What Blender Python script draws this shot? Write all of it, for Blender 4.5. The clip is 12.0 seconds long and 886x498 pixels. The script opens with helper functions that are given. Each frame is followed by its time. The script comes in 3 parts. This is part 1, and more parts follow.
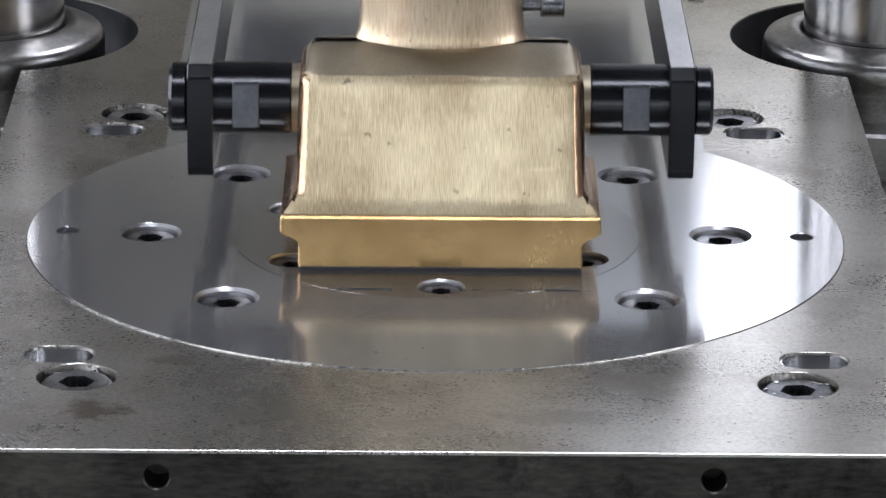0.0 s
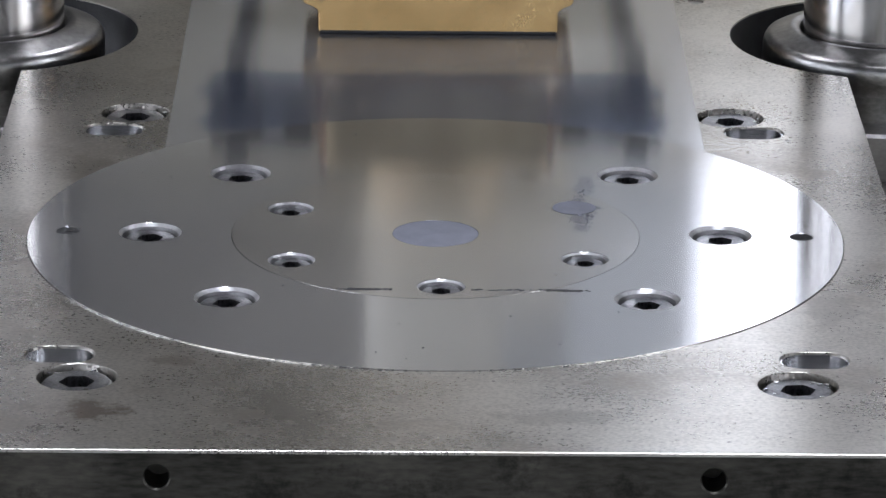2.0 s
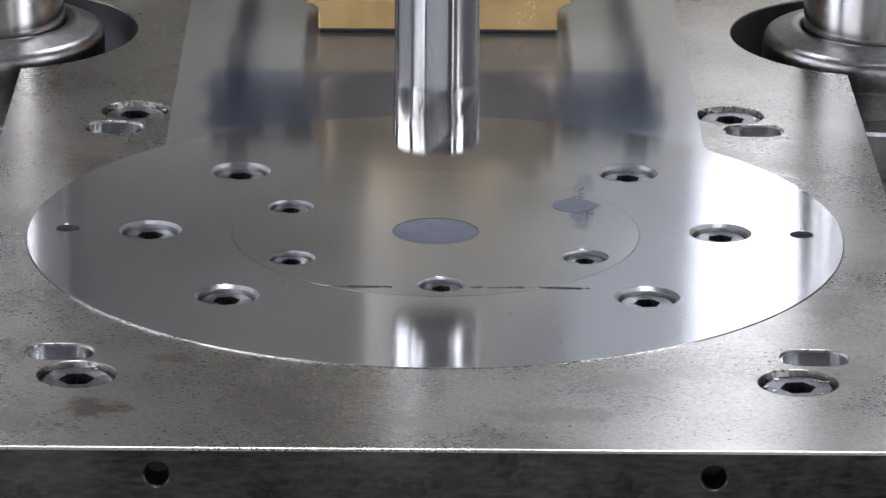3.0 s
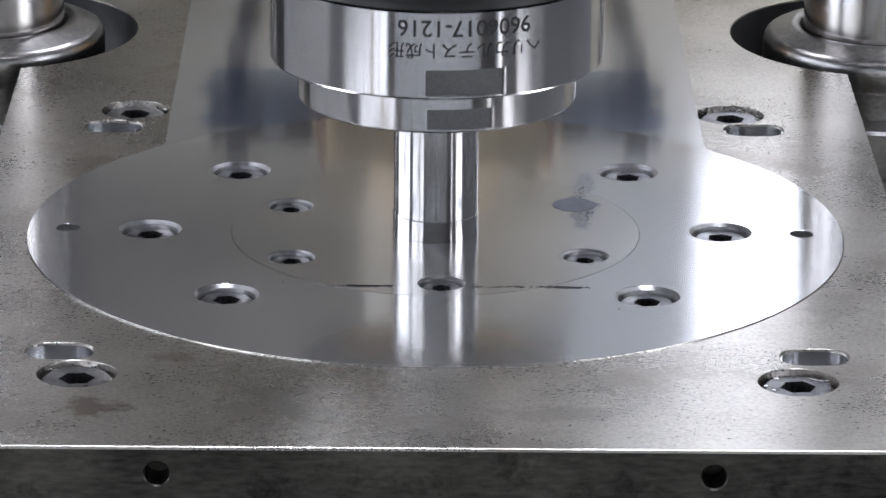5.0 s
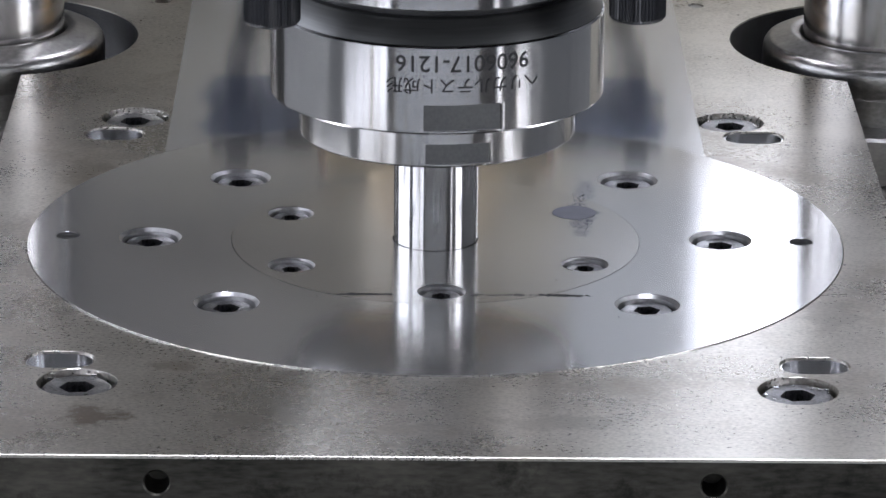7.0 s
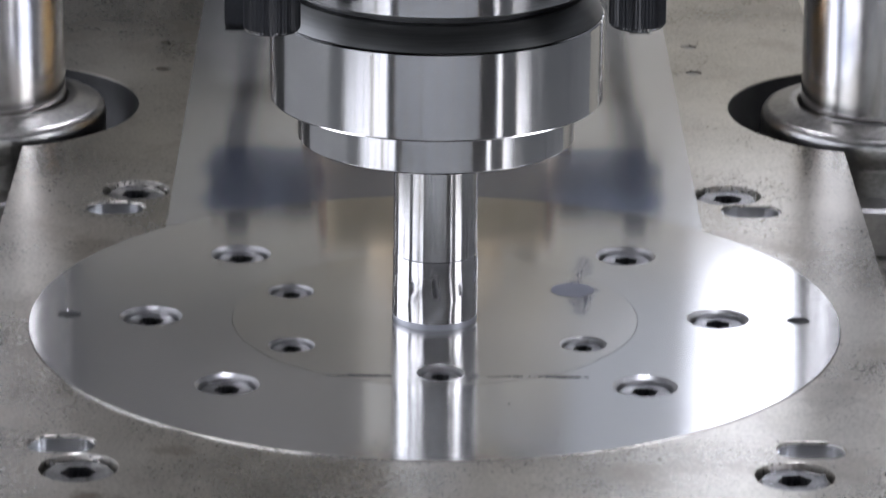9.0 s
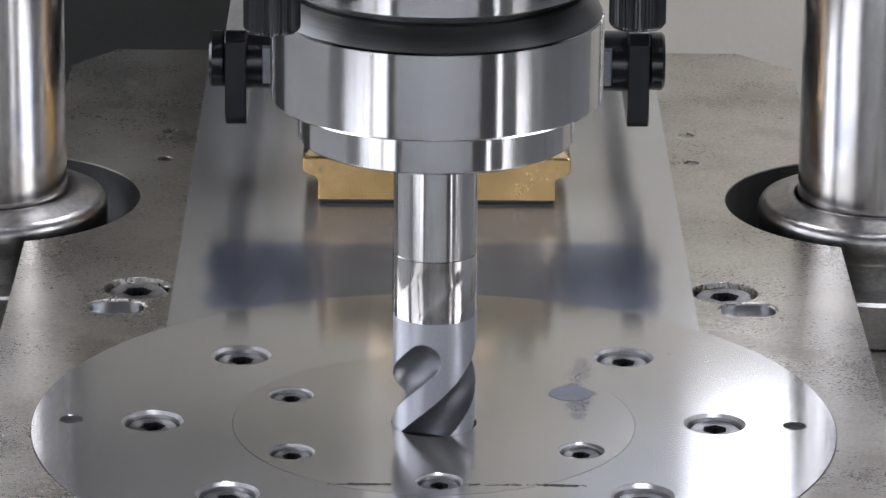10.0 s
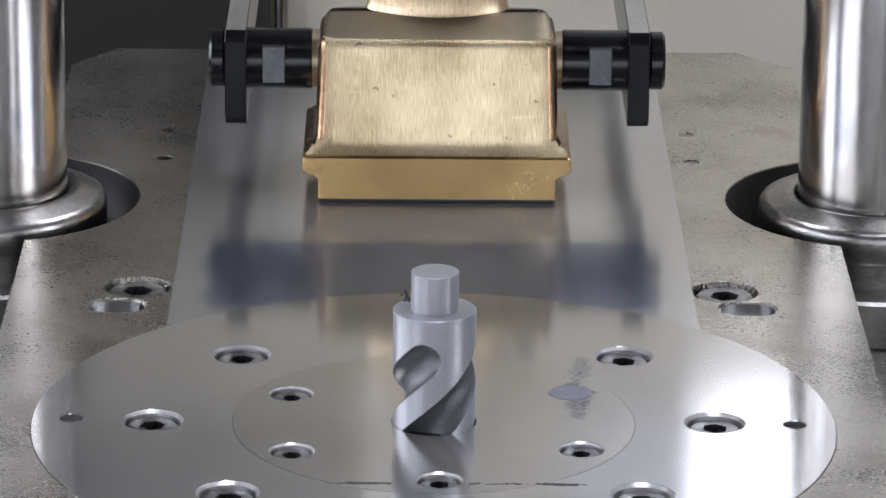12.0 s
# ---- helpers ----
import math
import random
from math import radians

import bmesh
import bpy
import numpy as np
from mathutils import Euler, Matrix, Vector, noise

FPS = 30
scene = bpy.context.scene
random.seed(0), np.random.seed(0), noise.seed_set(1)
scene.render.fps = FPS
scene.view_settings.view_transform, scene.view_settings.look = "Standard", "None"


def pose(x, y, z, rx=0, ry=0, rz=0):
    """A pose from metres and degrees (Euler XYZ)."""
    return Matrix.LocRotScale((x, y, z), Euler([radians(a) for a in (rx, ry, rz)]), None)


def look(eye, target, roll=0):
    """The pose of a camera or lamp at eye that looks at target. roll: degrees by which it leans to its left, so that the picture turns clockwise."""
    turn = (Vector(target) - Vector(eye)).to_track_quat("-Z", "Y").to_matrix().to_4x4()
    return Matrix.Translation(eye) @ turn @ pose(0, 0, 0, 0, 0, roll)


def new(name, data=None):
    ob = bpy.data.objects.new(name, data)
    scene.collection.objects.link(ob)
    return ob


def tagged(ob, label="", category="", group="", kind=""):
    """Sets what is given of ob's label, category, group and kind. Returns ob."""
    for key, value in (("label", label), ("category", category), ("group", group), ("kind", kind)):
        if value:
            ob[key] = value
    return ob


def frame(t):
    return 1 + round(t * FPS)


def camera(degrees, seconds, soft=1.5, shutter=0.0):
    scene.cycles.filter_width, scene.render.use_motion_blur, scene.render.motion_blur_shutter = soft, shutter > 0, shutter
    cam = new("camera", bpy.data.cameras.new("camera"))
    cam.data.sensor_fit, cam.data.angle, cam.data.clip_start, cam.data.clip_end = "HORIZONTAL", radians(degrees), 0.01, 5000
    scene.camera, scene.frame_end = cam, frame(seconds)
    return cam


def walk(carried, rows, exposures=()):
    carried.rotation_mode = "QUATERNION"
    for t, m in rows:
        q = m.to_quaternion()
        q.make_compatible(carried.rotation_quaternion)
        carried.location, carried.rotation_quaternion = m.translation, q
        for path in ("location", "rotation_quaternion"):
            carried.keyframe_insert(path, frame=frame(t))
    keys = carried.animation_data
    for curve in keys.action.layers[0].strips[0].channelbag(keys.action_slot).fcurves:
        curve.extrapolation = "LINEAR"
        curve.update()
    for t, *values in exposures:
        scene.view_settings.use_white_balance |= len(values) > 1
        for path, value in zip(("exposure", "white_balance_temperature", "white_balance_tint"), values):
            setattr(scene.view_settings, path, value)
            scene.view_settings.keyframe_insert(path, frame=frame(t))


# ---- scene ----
cam = camera(11.097, 12.0, soft=1.5, shutter=0.5)
EYE = Vector((-0.00578, -1.19813, 0.38715))
AIM = EYE + Vector((math.sin(0.00659) * math.cos(0.3159), math.cos(0.00659) * math.cos(0.3159), -math.sin(0.3159)))
walk(cam, [(0.0, look(EYE, AIM, 0.535)), (12.0, look(EYE, AIM, 0.535))], [(0.0, 0.3, 6130, 17), (1.5, 0.3, 6130, 17), (4.0, 0.45, 6170, 18), (8.6, 0.45, 6170, 18), (10.0, 0.62, 6290, 18), (12.0, 0.62, 6290, 18)])

# ---- light: windows inferred from reflections, plus added overhead fills ----
world = bpy.data.worlds.new("sky")
scene.world = world
world.use_nodes = True
sky = world.node_tree.nodes.new("ShaderNodeTexSky")
sky.sky_type, sky.sun_disc = "NISHITA", False
sky.sun_elevation, sky.sun_rotation = radians(40), radians(70)
world.node_tree.links.new(sky.outputs[0], world.node_tree.nodes["Background"].inputs[0])
world.node_tree.nodes["Background"].inputs[1].default_value = 0.12


def area(name, eye, target, w, h, watts, colour):
    data = bpy.data.lights.new(name, "AREA")
    data.shape, data.size, data.size_y, data.energy, data.color = "RECTANGLE", w, h, watts, colour
    ob = new(name, data)
    ob.matrix_basis = look(eye, target)
    return ob


DAY = (0.92, 0.96, 1.0)
area("window_light_left", (-2.85, 0.6, 0.525), (0, 0.6, 0.525), 2.5, 1.6, 52, DAY)
area("window_light_left_front", (-2.85, -2.0, 0.575), (0, -2.0, 0.575), 1.5, 1.45, 26, DAY)
area("window_light_right", (2.85, -1.325, 0.65), (0, -1.325, 0.65), 1.1, 1.3, 30, DAY)
area("window_light_back", (0.57, 2.86, 0.85), (0.57, 0, 0.85), 0.62, 0.86, 8.0, DAY)
# front windows, out of view, placed for the gleams on brass and punch holder
area("window_light_front", (0, -2.85, 0.21), (0, 0, 0.21), 3.1, 0.72, 9, DAY)
area("window_light_front_left", (-2.35, -2.85, 0.61), (-2.35, 0, 0.61), 0.86, 1.5, 16, DAY)
area("window_light_front_right", (2.66, -2.85, 0.61), (2.66, 0, 0.61), 0.3, 1.5, 8, DAY)
# unseen overhead fills, added to light the rear panel and upward faces
area("overhead_fill_west", (-1.5, 1.5, 2.97), (-1.5, 1.5, 0), 0.9, 1.2, 70, DAY)
area("overhead_fill_south", (0.2, -0.9, 2.97), (0.2, -0.9, 0), 1.2, 0.8, 42, (0.90, 0.95, 1.0))
area("overhead_fill_east", (1.5, 1.5, 2.97), (1.5, 1.5, 0), 0.9, 1.2, 70, DAY)


# ---- materials ----
def nodes(name):
    mat = bpy.data.materials.new(name)
    mat.use_nodes = True
    tree = mat.node_tree
    return mat, tree, tree.nodes["Principled BSDF"]


def metal(name, dark, light, rough, spread=0.08, grain=(60, 60, 60), blot=18.0, bump=0.02, metallic=1.0, fleck=0.0, fine=900.0, turned=0.0, stain=None, stain_at=(0.52, 0.66), stain_scale=22.0, sharp=0.16, ground=0.0):
    """Metal with large blotches, fine grain drawn out along one axis, and optional dark specks."""
    mat, tree, bsdf = nodes(name)
    n, l = tree.nodes, tree.links
    coord = n.new("ShaderNodeTexCoord")
    big = n.new("ShaderNodeTexNoise")
    big.inputs["Scale"].default_value, big.inputs["Detail"].default_value = blot, 6
    l.new(coord.outputs["Object"], big.inputs["Vector"])
    mapping = n.new("ShaderNodeMapping")
    mapping.inputs["Scale"].default_value = grain
    l.new(coord.outputs["Object"], mapping.inputs["Vector"])
    small = n.new("ShaderNodeTexNoise")
    small.inputs["Scale"].default_value, small.inputs["Detail"].default_value = fine / 60.0, 4
    l.new(mapping.outputs[0], small.inputs["Vector"])
    mix = n.new("ShaderNodeMix")
    mix.data_type = "FLOAT"
    mix.inputs[0].default_value = 0.4
    l.new(big.outputs["Fac"], mix.inputs[2])
    l.new(small.outputs["Fac"], mix.inputs[3])
    ramp = n.new("ShaderNodeValToRGB")
    ramp.color_ramp.elements[0].position, ramp.color_ramp.elements[1].position = 0.5 - sharp, 0.5 + sharp
    ramp.color_ramp.elements[0].color, ramp.color_ramp.elements[1].color = (*dark, 1), (*light, 1)
    l.new(mix.outputs[0], ramp.inputs[0])
    colour = ramp.outputs[0]
    if fleck:
        spot = n.new("ShaderNodeTexNoise")
        spot.inputs["Scale"].default_value, spot.inputs["Detail"].default_value = 330, 2
        l.new(coord.outputs["Object"], spot.inputs["Vector"])
        cut = n.new("ShaderNodeMapRange")
        cut.inputs[1].default_value, cut.inputs[2].default_value = 0.70, 0.76
        cut.inputs[4].default_value = fleck
        l.new(spot.outputs["Fac"], cut.inputs[0])
        over = n.new("ShaderNodeMix")
        over.data_type = "RGBA"
        over.inputs[7].default_value = (0.06, 0.055, 0.05, 1)
        l.new(cut.outputs[0], over.inputs[0])
        l.new(colour, over.inputs[6])
        colour = over.outputs[2]
    if fleck:
        # short pale scratches
        way = n.new("ShaderNodeMapping")
        way.inputs["Scale"].default_value, way.inputs["Rotation"].default_value = (40, 420, 100), (0, 0, 0.5)
        l.new(coord.outputs["Object"], way.inputs["Vector"])
        nick = n.new("ShaderNodeTexNoise")
        nick.inputs["Scale"].default_value, nick.inputs["Detail"].default_value = 1.6, 3
        l.new(way.outputs[0], nick.inputs["Vector"])
        keep = n.new("ShaderNodeMapRange")
        keep.inputs[1].default_value, keep.inputs[2].default_value, keep.inputs[4].default_value = 0.715, 0.78, 0.28 * fleck
        l.new(nick.outputs["Fac"], keep.inputs[0])
        pale = n.new("ShaderNodeMix")
        pale.data_type = "RGBA"
        pale.inputs[7].default_value = (min(1, light[0] * 1.4), min(1, light[1] * 1.4), min(1, light[2] * 1.4), 1)
        l.new(keep.outputs[0], pale.inputs[0])
        l.new(colour, pale.inputs[6])
        colour = pale.outputs[2]
    patch = None
    if stain:
        # oil and rust stains with ragged edges
        spread_at = n.new("ShaderNodeTexNoise")
        spread_at.inputs["Scale"].default_value, spread_at.inputs["Detail"].default_value = stain_scale, 9
        spread_at.inputs["Roughness"].default_value = 0.68
        l.new(coord.outputs["Object"], spread_at.inputs["Vector"])
        patch = n.new("ShaderNodeMapRange")
        patch.inputs[1].default_value, patch.inputs[2].default_value = stain_at
        patch.inputs[4].default_value = stain[3]
        l.new(spread_at.outputs["Fac"], patch.inputs[0])
        worn = n.new("ShaderNodeMix")
        worn.data_type = "RGBA"
        worn.inputs[7].default_value = (*stain[:3], 1)
        l.new(patch.outputs[0], worn.inputs[0])
        l.new(colour, worn.inputs[6])
        colour = worn.outputs[2]
    l.new(colour, bsdf.inputs["Base Color"])
    bsdf.inputs["Metallic"].default_value = metallic
    rr = n.new("ShaderNodeMapRange")
    rr.inputs[3].default_value, rr.inputs[4].default_value = max(0.02, rough - spread), rough + spread
    l.new(mix.outputs[0], rr.inputs[0])
    gloss = rr.outputs[0]
    if patch:
        add = n.new("ShaderNodeMath")
        add.operation = "MULTIPLY_ADD"
        add.inputs[1].default_value = 0.16
        l.new(patch.outputs[0], add.inputs[0])
        l.new(gloss, add.inputs[2])
        gloss = add.outputs[0]
    l.new(gloss, bsdf.inputs["Roughness"])
    bp = n.new("ShaderNodeBump")
    bp.inputs["Strength"].default_value, bp.inputs["Distance"].default_value = bump, 0.0004
    l.new(small.outputs["Fac"], bp.inputs["Height"])
    l.new(bp.outputs[0], bsdf.inputs["Normal"])
    if turned:
        # lathe marks run round the axis and draw the gloss out across them
        tangent = n.new("ShaderNodeTangent")
        tangent.direction_type, tangent.axis = "RADIAL", "Z"
        bsdf.inputs["Anisotropic"].default_value = abs(turned)
        bsdf.inputs["Anisotropic Rotation"].default_value = 0.25 if turned > 0 else 0.0
        l.new(tangent.outputs[0], bsdf.inputs["Tangent"])
    if ground:
        # straight grinding marks across the face blur what it mirrors front to back only
        along = n.new("ShaderNodeCombineXYZ")
        along.inputs[1].default_value = 1.0
        bsdf.inputs["Anisotropic"].default_value = ground
        l.new(along.outputs[0], bsdf.inputs["Tangent"])
    return mat


PLATE = metal("ground_steel", (0.35, 0.33, 0.29), (0.60, 0.57, 0.508), 0.28, 0.07, (60, 75, 60), 15, 0.06, fleck=0.8, stain=(0.27, 0.215, 0.155, 0.35), stain_at=(0.54, 0.66), sharp=0.09, metallic=0.97)
STRIP = metal("polished_strip_steel", (0.50, 0.50, 0.495), (0.64, 0.64, 0.635), 0.19, 0.03, (12, 70, 60), 14, 0.004, ground=0.35, metallic=0.87)

def rubbed(mat, x0, x1, y0, y1, colour, soft_x=0.003, soft_y=0.003):
    """A darker blue-grey patch with ragged edges, rubbed into a flat metal face by the feeding box (metres, the face's own space)."""
    tree = mat.node_tree
    n, l = tree.nodes, tree.links
    bsdf = n["Principled BSDF"]
    coord, sep, noise = n.new("ShaderNodeTexCoord"), n.new("ShaderNodeSeparateXYZ"), n.new("ShaderNodeTexNoise")
    noise.inputs["Scale"].default_value, noise.inputs["Detail"].default_value = 60, 7
    l.new(coord.outputs["Object"], noise.inputs["Vector"])
    l.new(coord.outputs["Object"], sep.inputs[0])
    total = None
    for axis, at, soft, rising in (("X", x0, soft_x, True), ("X", x1, soft_x, False), ("Y", y0, 0.004, True), ("Y", y1, soft_y, False)):
        wob = n.new("ShaderNodeMath")
        wob.operation = "MULTIPLY_ADD"
        wob.inputs[1].default_value = 0.012
        l.new(noise.outputs["Fac"], wob.inputs[0])
        l.new(sep.outputs[axis], wob.inputs[2])
        edge = n.new("ShaderNodeMapRange")
        edge.interpolation_type = "SMOOTHSTEP"
        edge.inputs[1].default_value, edge.inputs[2].default_value = at + 0.006 - soft, at + 0.006 + soft
        edge.inputs[3].default_value, edge.inputs[4].default_value = (0, 1) if rising else (1, 0)
        l.new(wob.outputs[0], edge.inputs[0])
        if total is None:
            total = edge.outputs[0]
        else:
            both = n.new("ShaderNodeMath")
            both.operation = "MULTIPLY"
            l.new(total, both.inputs[0])
            l.new(edge.outputs[0], both.inputs[1])
            total = both.outputs[0]
    amount = n.new("ShaderNodeMath")
    amount.operation = "MULTIPLY"
    amount.inputs[1].default_value = 0.85
    l.new(total, amount.inputs[0])
    blend = n.new("ShaderNodeMix")
    blend.data_type = "RGBA"
    blend.inputs[7].default_value = (*colour, 1)
    l.new(amount.outputs[0], blend.inputs[0])
    l.new(bsdf.inputs["Base Color"].links[0].from_socket, blend.inputs[6])
    l.new(blend.outputs[2], bsdf.inputs["Base Color"])


def stained(mat, x, y, rx, ry, colour, amount):
    """A ragged stain round one spot of a flat face (metres, the face's own space)."""
    tree = mat.node_tree
    n, l = tree.nodes, tree.links
    bsdf = n["Principled BSDF"]
    coord, place, dist, noise = n.new("ShaderNodeTexCoord"), n.new("ShaderNodeMapping"), n.new("ShaderNodeVectorMath"), n.new("ShaderNodeTexNoise")
    place.vector_type = "POINT"
    place.inputs["Location"].default_value = (-x / rx, -y / ry, 0)
    place.inputs["Scale"].default_value = (1 / rx, 1 / ry, 0)
    dist.operation = "LENGTH"
    noise.inputs["Scale"].default_value, noise.inputs["Detail"].default_value, noise.inputs["Roughness"].default_value = 130, 8, 0.7
    l.new(coord.outputs["Object"], place.inputs["Vector"])
    l.new(coord.outputs["Object"], noise.inputs["Vector"])
    l.new(place.outputs[0], dist.inputs[0])
    near = n.new("ShaderNodeMapRange")
    near.inputs[1].default_value, near.inputs[2].default_value, near.inputs[3].default_value, near.inputs[4].default_value = 0.0, 1.0, 0.42, -0.18
    l.new(dist.outputs["Value"], near.inputs[0])
    total = n.new("ShaderNodeMath")
    l.new(near.outputs[0], total.inputs[0])
    l.new(noise.outputs["Fac"], total.inputs[1])
    cut = n.new("ShaderNodeMapRange")
    cut.inputs[1].default_value, cut.inputs[2].default_value, cut.inputs[4].default_value = 0.58, 0.74, amount
    l.new(total.outputs[0], cut.inputs[0])
    blend = n.new("ShaderNodeMix")
    blend.data_type = "RGBA"
    blend.inputs[7].default_value = (*colour, 1)
    l.new(cut.outputs[0], blend.inputs[0])
    l.new(bsdf.inputs["Base Color"].links[0].from_socket, blend.inputs[6])
    l.new(blend.outputs[2], bsdf.inputs["Base Color"])


stained(PLATE, -0.085, -0.143, 0.017, 0.013, (0.17, 0.125, 0.085), 0.75)
stained(PLATE, -0.066, -0.106, 0.012, 0.008, (0.20, 0.15, 0.105), 0.5)
stained(PLATE, -0.100, 0.060, 0.014, 0.030, (0.24, 0.20, 0.15), 0.5)
stained(PLATE, 0.030, -0.146, 0.030, 0.012, (0.22, 0.20, 0.17), 0.4)
stained(PLATE, 0.104, -0.060, 0.016, 0.030, (0.26, 0.24, 0.21), 0.4)
rubbed(STRIP, -0.069, 0.067, 0.098, 0.162, (0.24, 0.275, 0.37))

RING = metal("lapped_steel", (0.51, 0.504, 0.492), (0.62, 0.613, 0.60), 0.12, 0.03, (50, 70, 60), 12, 0.0, fleck=0.5, ground=0.3, metallic=0.9)
INSERT = metal("die_steel", (0.52, 0.51, 0.492), (0.60, 0.588, 0.565), 0.18, 0.02, (60, 60, 60), 24, 0.0, fleck=0.3, turned=0.3, metallic=0.94)
stained(INSERT, 0.0405, 0.020, 0.0065, 0.034, (0.20, 0.215, 0.26), 0.65)
stained(INSERT, 0.0390, 0.024, 0.0150, 0.010, (0.18, 0.20, 0.25), 0.85)
stained(RING, 0.0430, 0.046, 0.0060, 0.016, (0.22, 0.235, 0.275), 0.5)
PUNCH = metal("turned_steel", (0.40, 0.395, 0.386), (0.46, 0.453, 0.442), 0.14, 0.015, (4, 4, 120), 9, 0.003, turned=0.94)
TIP = metal("polished_punch_tip", (0.42, 0.41, 0.40), (0.52, 0.51, 0.50), 0.09, 0.02, (60, 60, 10), 20, 0.01)
DULL = metal("dull_machined_steel", (0.10, 0.10, 0.10), (0.15, 0.15, 0.147), 0.5, 0.06, (80, 80, 80), 30, 0.03)
COLUMN = metal("hard_chrome_column", (0.42, 0.405, 0.39), (0.52, 0.505, 0.49), 0.19, 0.03, (30, 30, 6), 10, 0.02)
BUSH = metal("bush_steel", (0.20, 0.195, 0.186), (0.42, 0.405, 0.385), 0.31, 0.08, (30, 30, 60), 60, 0.2)
BOLT = metal("oiled_bolt_steel", (0.07, 0.07, 0.073), (0.34, 0.34, 0.35), 0.30, 0.08, (80, 80, 80), 240, 0.2)
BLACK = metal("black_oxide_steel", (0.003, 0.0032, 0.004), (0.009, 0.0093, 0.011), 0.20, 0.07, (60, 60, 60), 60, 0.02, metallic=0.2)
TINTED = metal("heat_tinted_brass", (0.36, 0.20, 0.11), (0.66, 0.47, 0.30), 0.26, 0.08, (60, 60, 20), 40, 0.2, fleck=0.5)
ARM_TOP_LIT = metal("lit_arm_top_steel", (0.34, 0.335, 0.325), (0.50, 0.49, 0.475), 0.40, 0.08, (60, 14, 60), 40, 0.06)
FACET = metal("bare_flat_steel", (0.12, 0.123, 0.13), (0.20, 0.205, 0.215), 0.36, 0.08, (60, 60, 60), 80, 0.05)
BRASS = metal("brushed_brass", (0.28, 0.21, 0.115), (0.79, 0.68, 0.45), 0.38, 0.06, (520, 60, 11), 30, 0.9, fleck=0.6, turned=-0.6, sharp=0.14)
LIPBRASS = metal("milled_brass", (0.34, 0.215, 0.085), (0.50, 0.335, 0.15), 0.26, 0.05, (160, 60, 60), 60, 0.15, fleck=0.5)
COPPER = metal("brazed_brass_neck", (0.40, 0.28, 0.16), (0.76, 0.64, 0.45), 0.34, 0.08, (110, 110, 14), 30, 0.4, fleck=0.6, sharp=0.16, stain=(0.50, 0.29, 0.19, 0.7), stain_scale=30.0)
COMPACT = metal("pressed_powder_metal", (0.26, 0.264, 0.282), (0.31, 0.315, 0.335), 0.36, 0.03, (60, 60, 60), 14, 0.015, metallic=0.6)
# darker copy of the compact's tone, painting the shade inside its grooves
FLANK_SHADE = metal("shade_toned_flank", (0.06, 0.062, 0.067), (0.095, 0.097, 0.105), 0.46, 0.05, (60, 60, 60), 20, 0.02, metallic=0.6)
POWDER = metal("loose_metal_powder", (0.12, 0.124, 0.146), (0.17, 0.175, 0.2), 0.8, 0.05, (200, 200, 200), 160, 0.4, metallic=0.1)
RESIDUE = metal("dark_residue", (0.012, 0.012, 0.012), (0.04, 0.04, 0.04), 0.7, 0.1, (200, 200, 200), 200, 0.3, metallic=0.0)
# front edge and left side plate, much darker than the plate's top
FRONT = metal("dark_front_steel", (0.024, 0.023, 0.020), (0.085, 0.08, 0.067), 0.42, 0.12, (16, 60, 60), 34, 0.08, stain=(0.010, 0.010, 0.009, 0.9), stain_scale=45.0)
# near-black tone standing for shade in notches, bore, threads and punch groove
RECESS_SHADE = metal("recess_shade_steel", (0.03, 0.03, 0.03), (0.07, 0.07, 0.07), 0.5, 0.1, (80, 80, 300), 90, 0.1)
INK = metal("engraved_dark", (0.008, 0.008, 0.008), (0.016, 0.016, 0.016), 0.7, 0.05, metallic=0.0)
CREAM = metal("cream_paint", (0.74, 0.69, 0.575), (0.80, 0.75, 0.635), 0.5, 0.08, (30, 30, 30), 3, 0.05, metallic=0.0)
WALL = metal("workshop_wall_paint", (0.12, 0.125, 0.135), (0.16, 0.165, 0.172), 0.8, 0.06, (10, 10, 10), 2, 0.05, metallic=0.0)
DARKPAINT = metal("dark_machine_paint", (0.012, 0.012, 0.010), (0.024, 0.024, 0.020), 0.5, 0.08, (30, 30, 30), 6, 0.05, metallic=0.0)
CONCRETE = metal("sealed_concrete_floor", (0.24, 0.245, 0.24), (0.32, 0.322, 0.31), 0.28, 0.06, (10, 10, 10), 3, 0.02, metallic=0.0)
REFLECTOR = metal("smooth_reflector_steel", (0.50, 0.49, 0.47), (0.60, 0.59, 0.57), 0.11, 0.03, (20, 20, 20), 8, 0.01)
GAP_SHADE = metal("lip_gap_shade", (0.02, 0.02, 0.022), (0.035, 0.035, 0.04), 0.5, 0.08, (40, 40, 40), 30, 0.05, metallic=0.0)
GREYPAINT = metal("grey_machine_paint", (0.36, 0.37, 0.385), (0.42, 0.43, 0.445), 0.5, 0.08, (30, 30, 30), 6, 0.05, metallic=0.0)
BEVEL = metal("fine_turned_bevel", (0.09, 0.09, 0.088), (0.13, 0.13, 0.126), 0.42, 0.05, (4, 4, 120), 20, 0.03)
TAUPE = metal("taupe_machine_paint", (0.27, 0.255, 0.22), (0.32, 0.30, 0.26), 0.5, 0.08, (30, 30, 30), 4, 0.05, metallic=0.0)
PALE = metal("pale_panel_paint", (0.80, 0.84, 0.88), (0.84, 0.875, 0.91), 0.4, 0.08, (30, 30, 30), 4, 0.03, metallic=0.0)
DARKWALL = metal("dark_wall_sheet", (0.07, 0.07, 0.075), (0.11, 0.11, 0.115), 0.7, 0.06, (10, 10, 10), 3, 0.05, metallic=0.0)
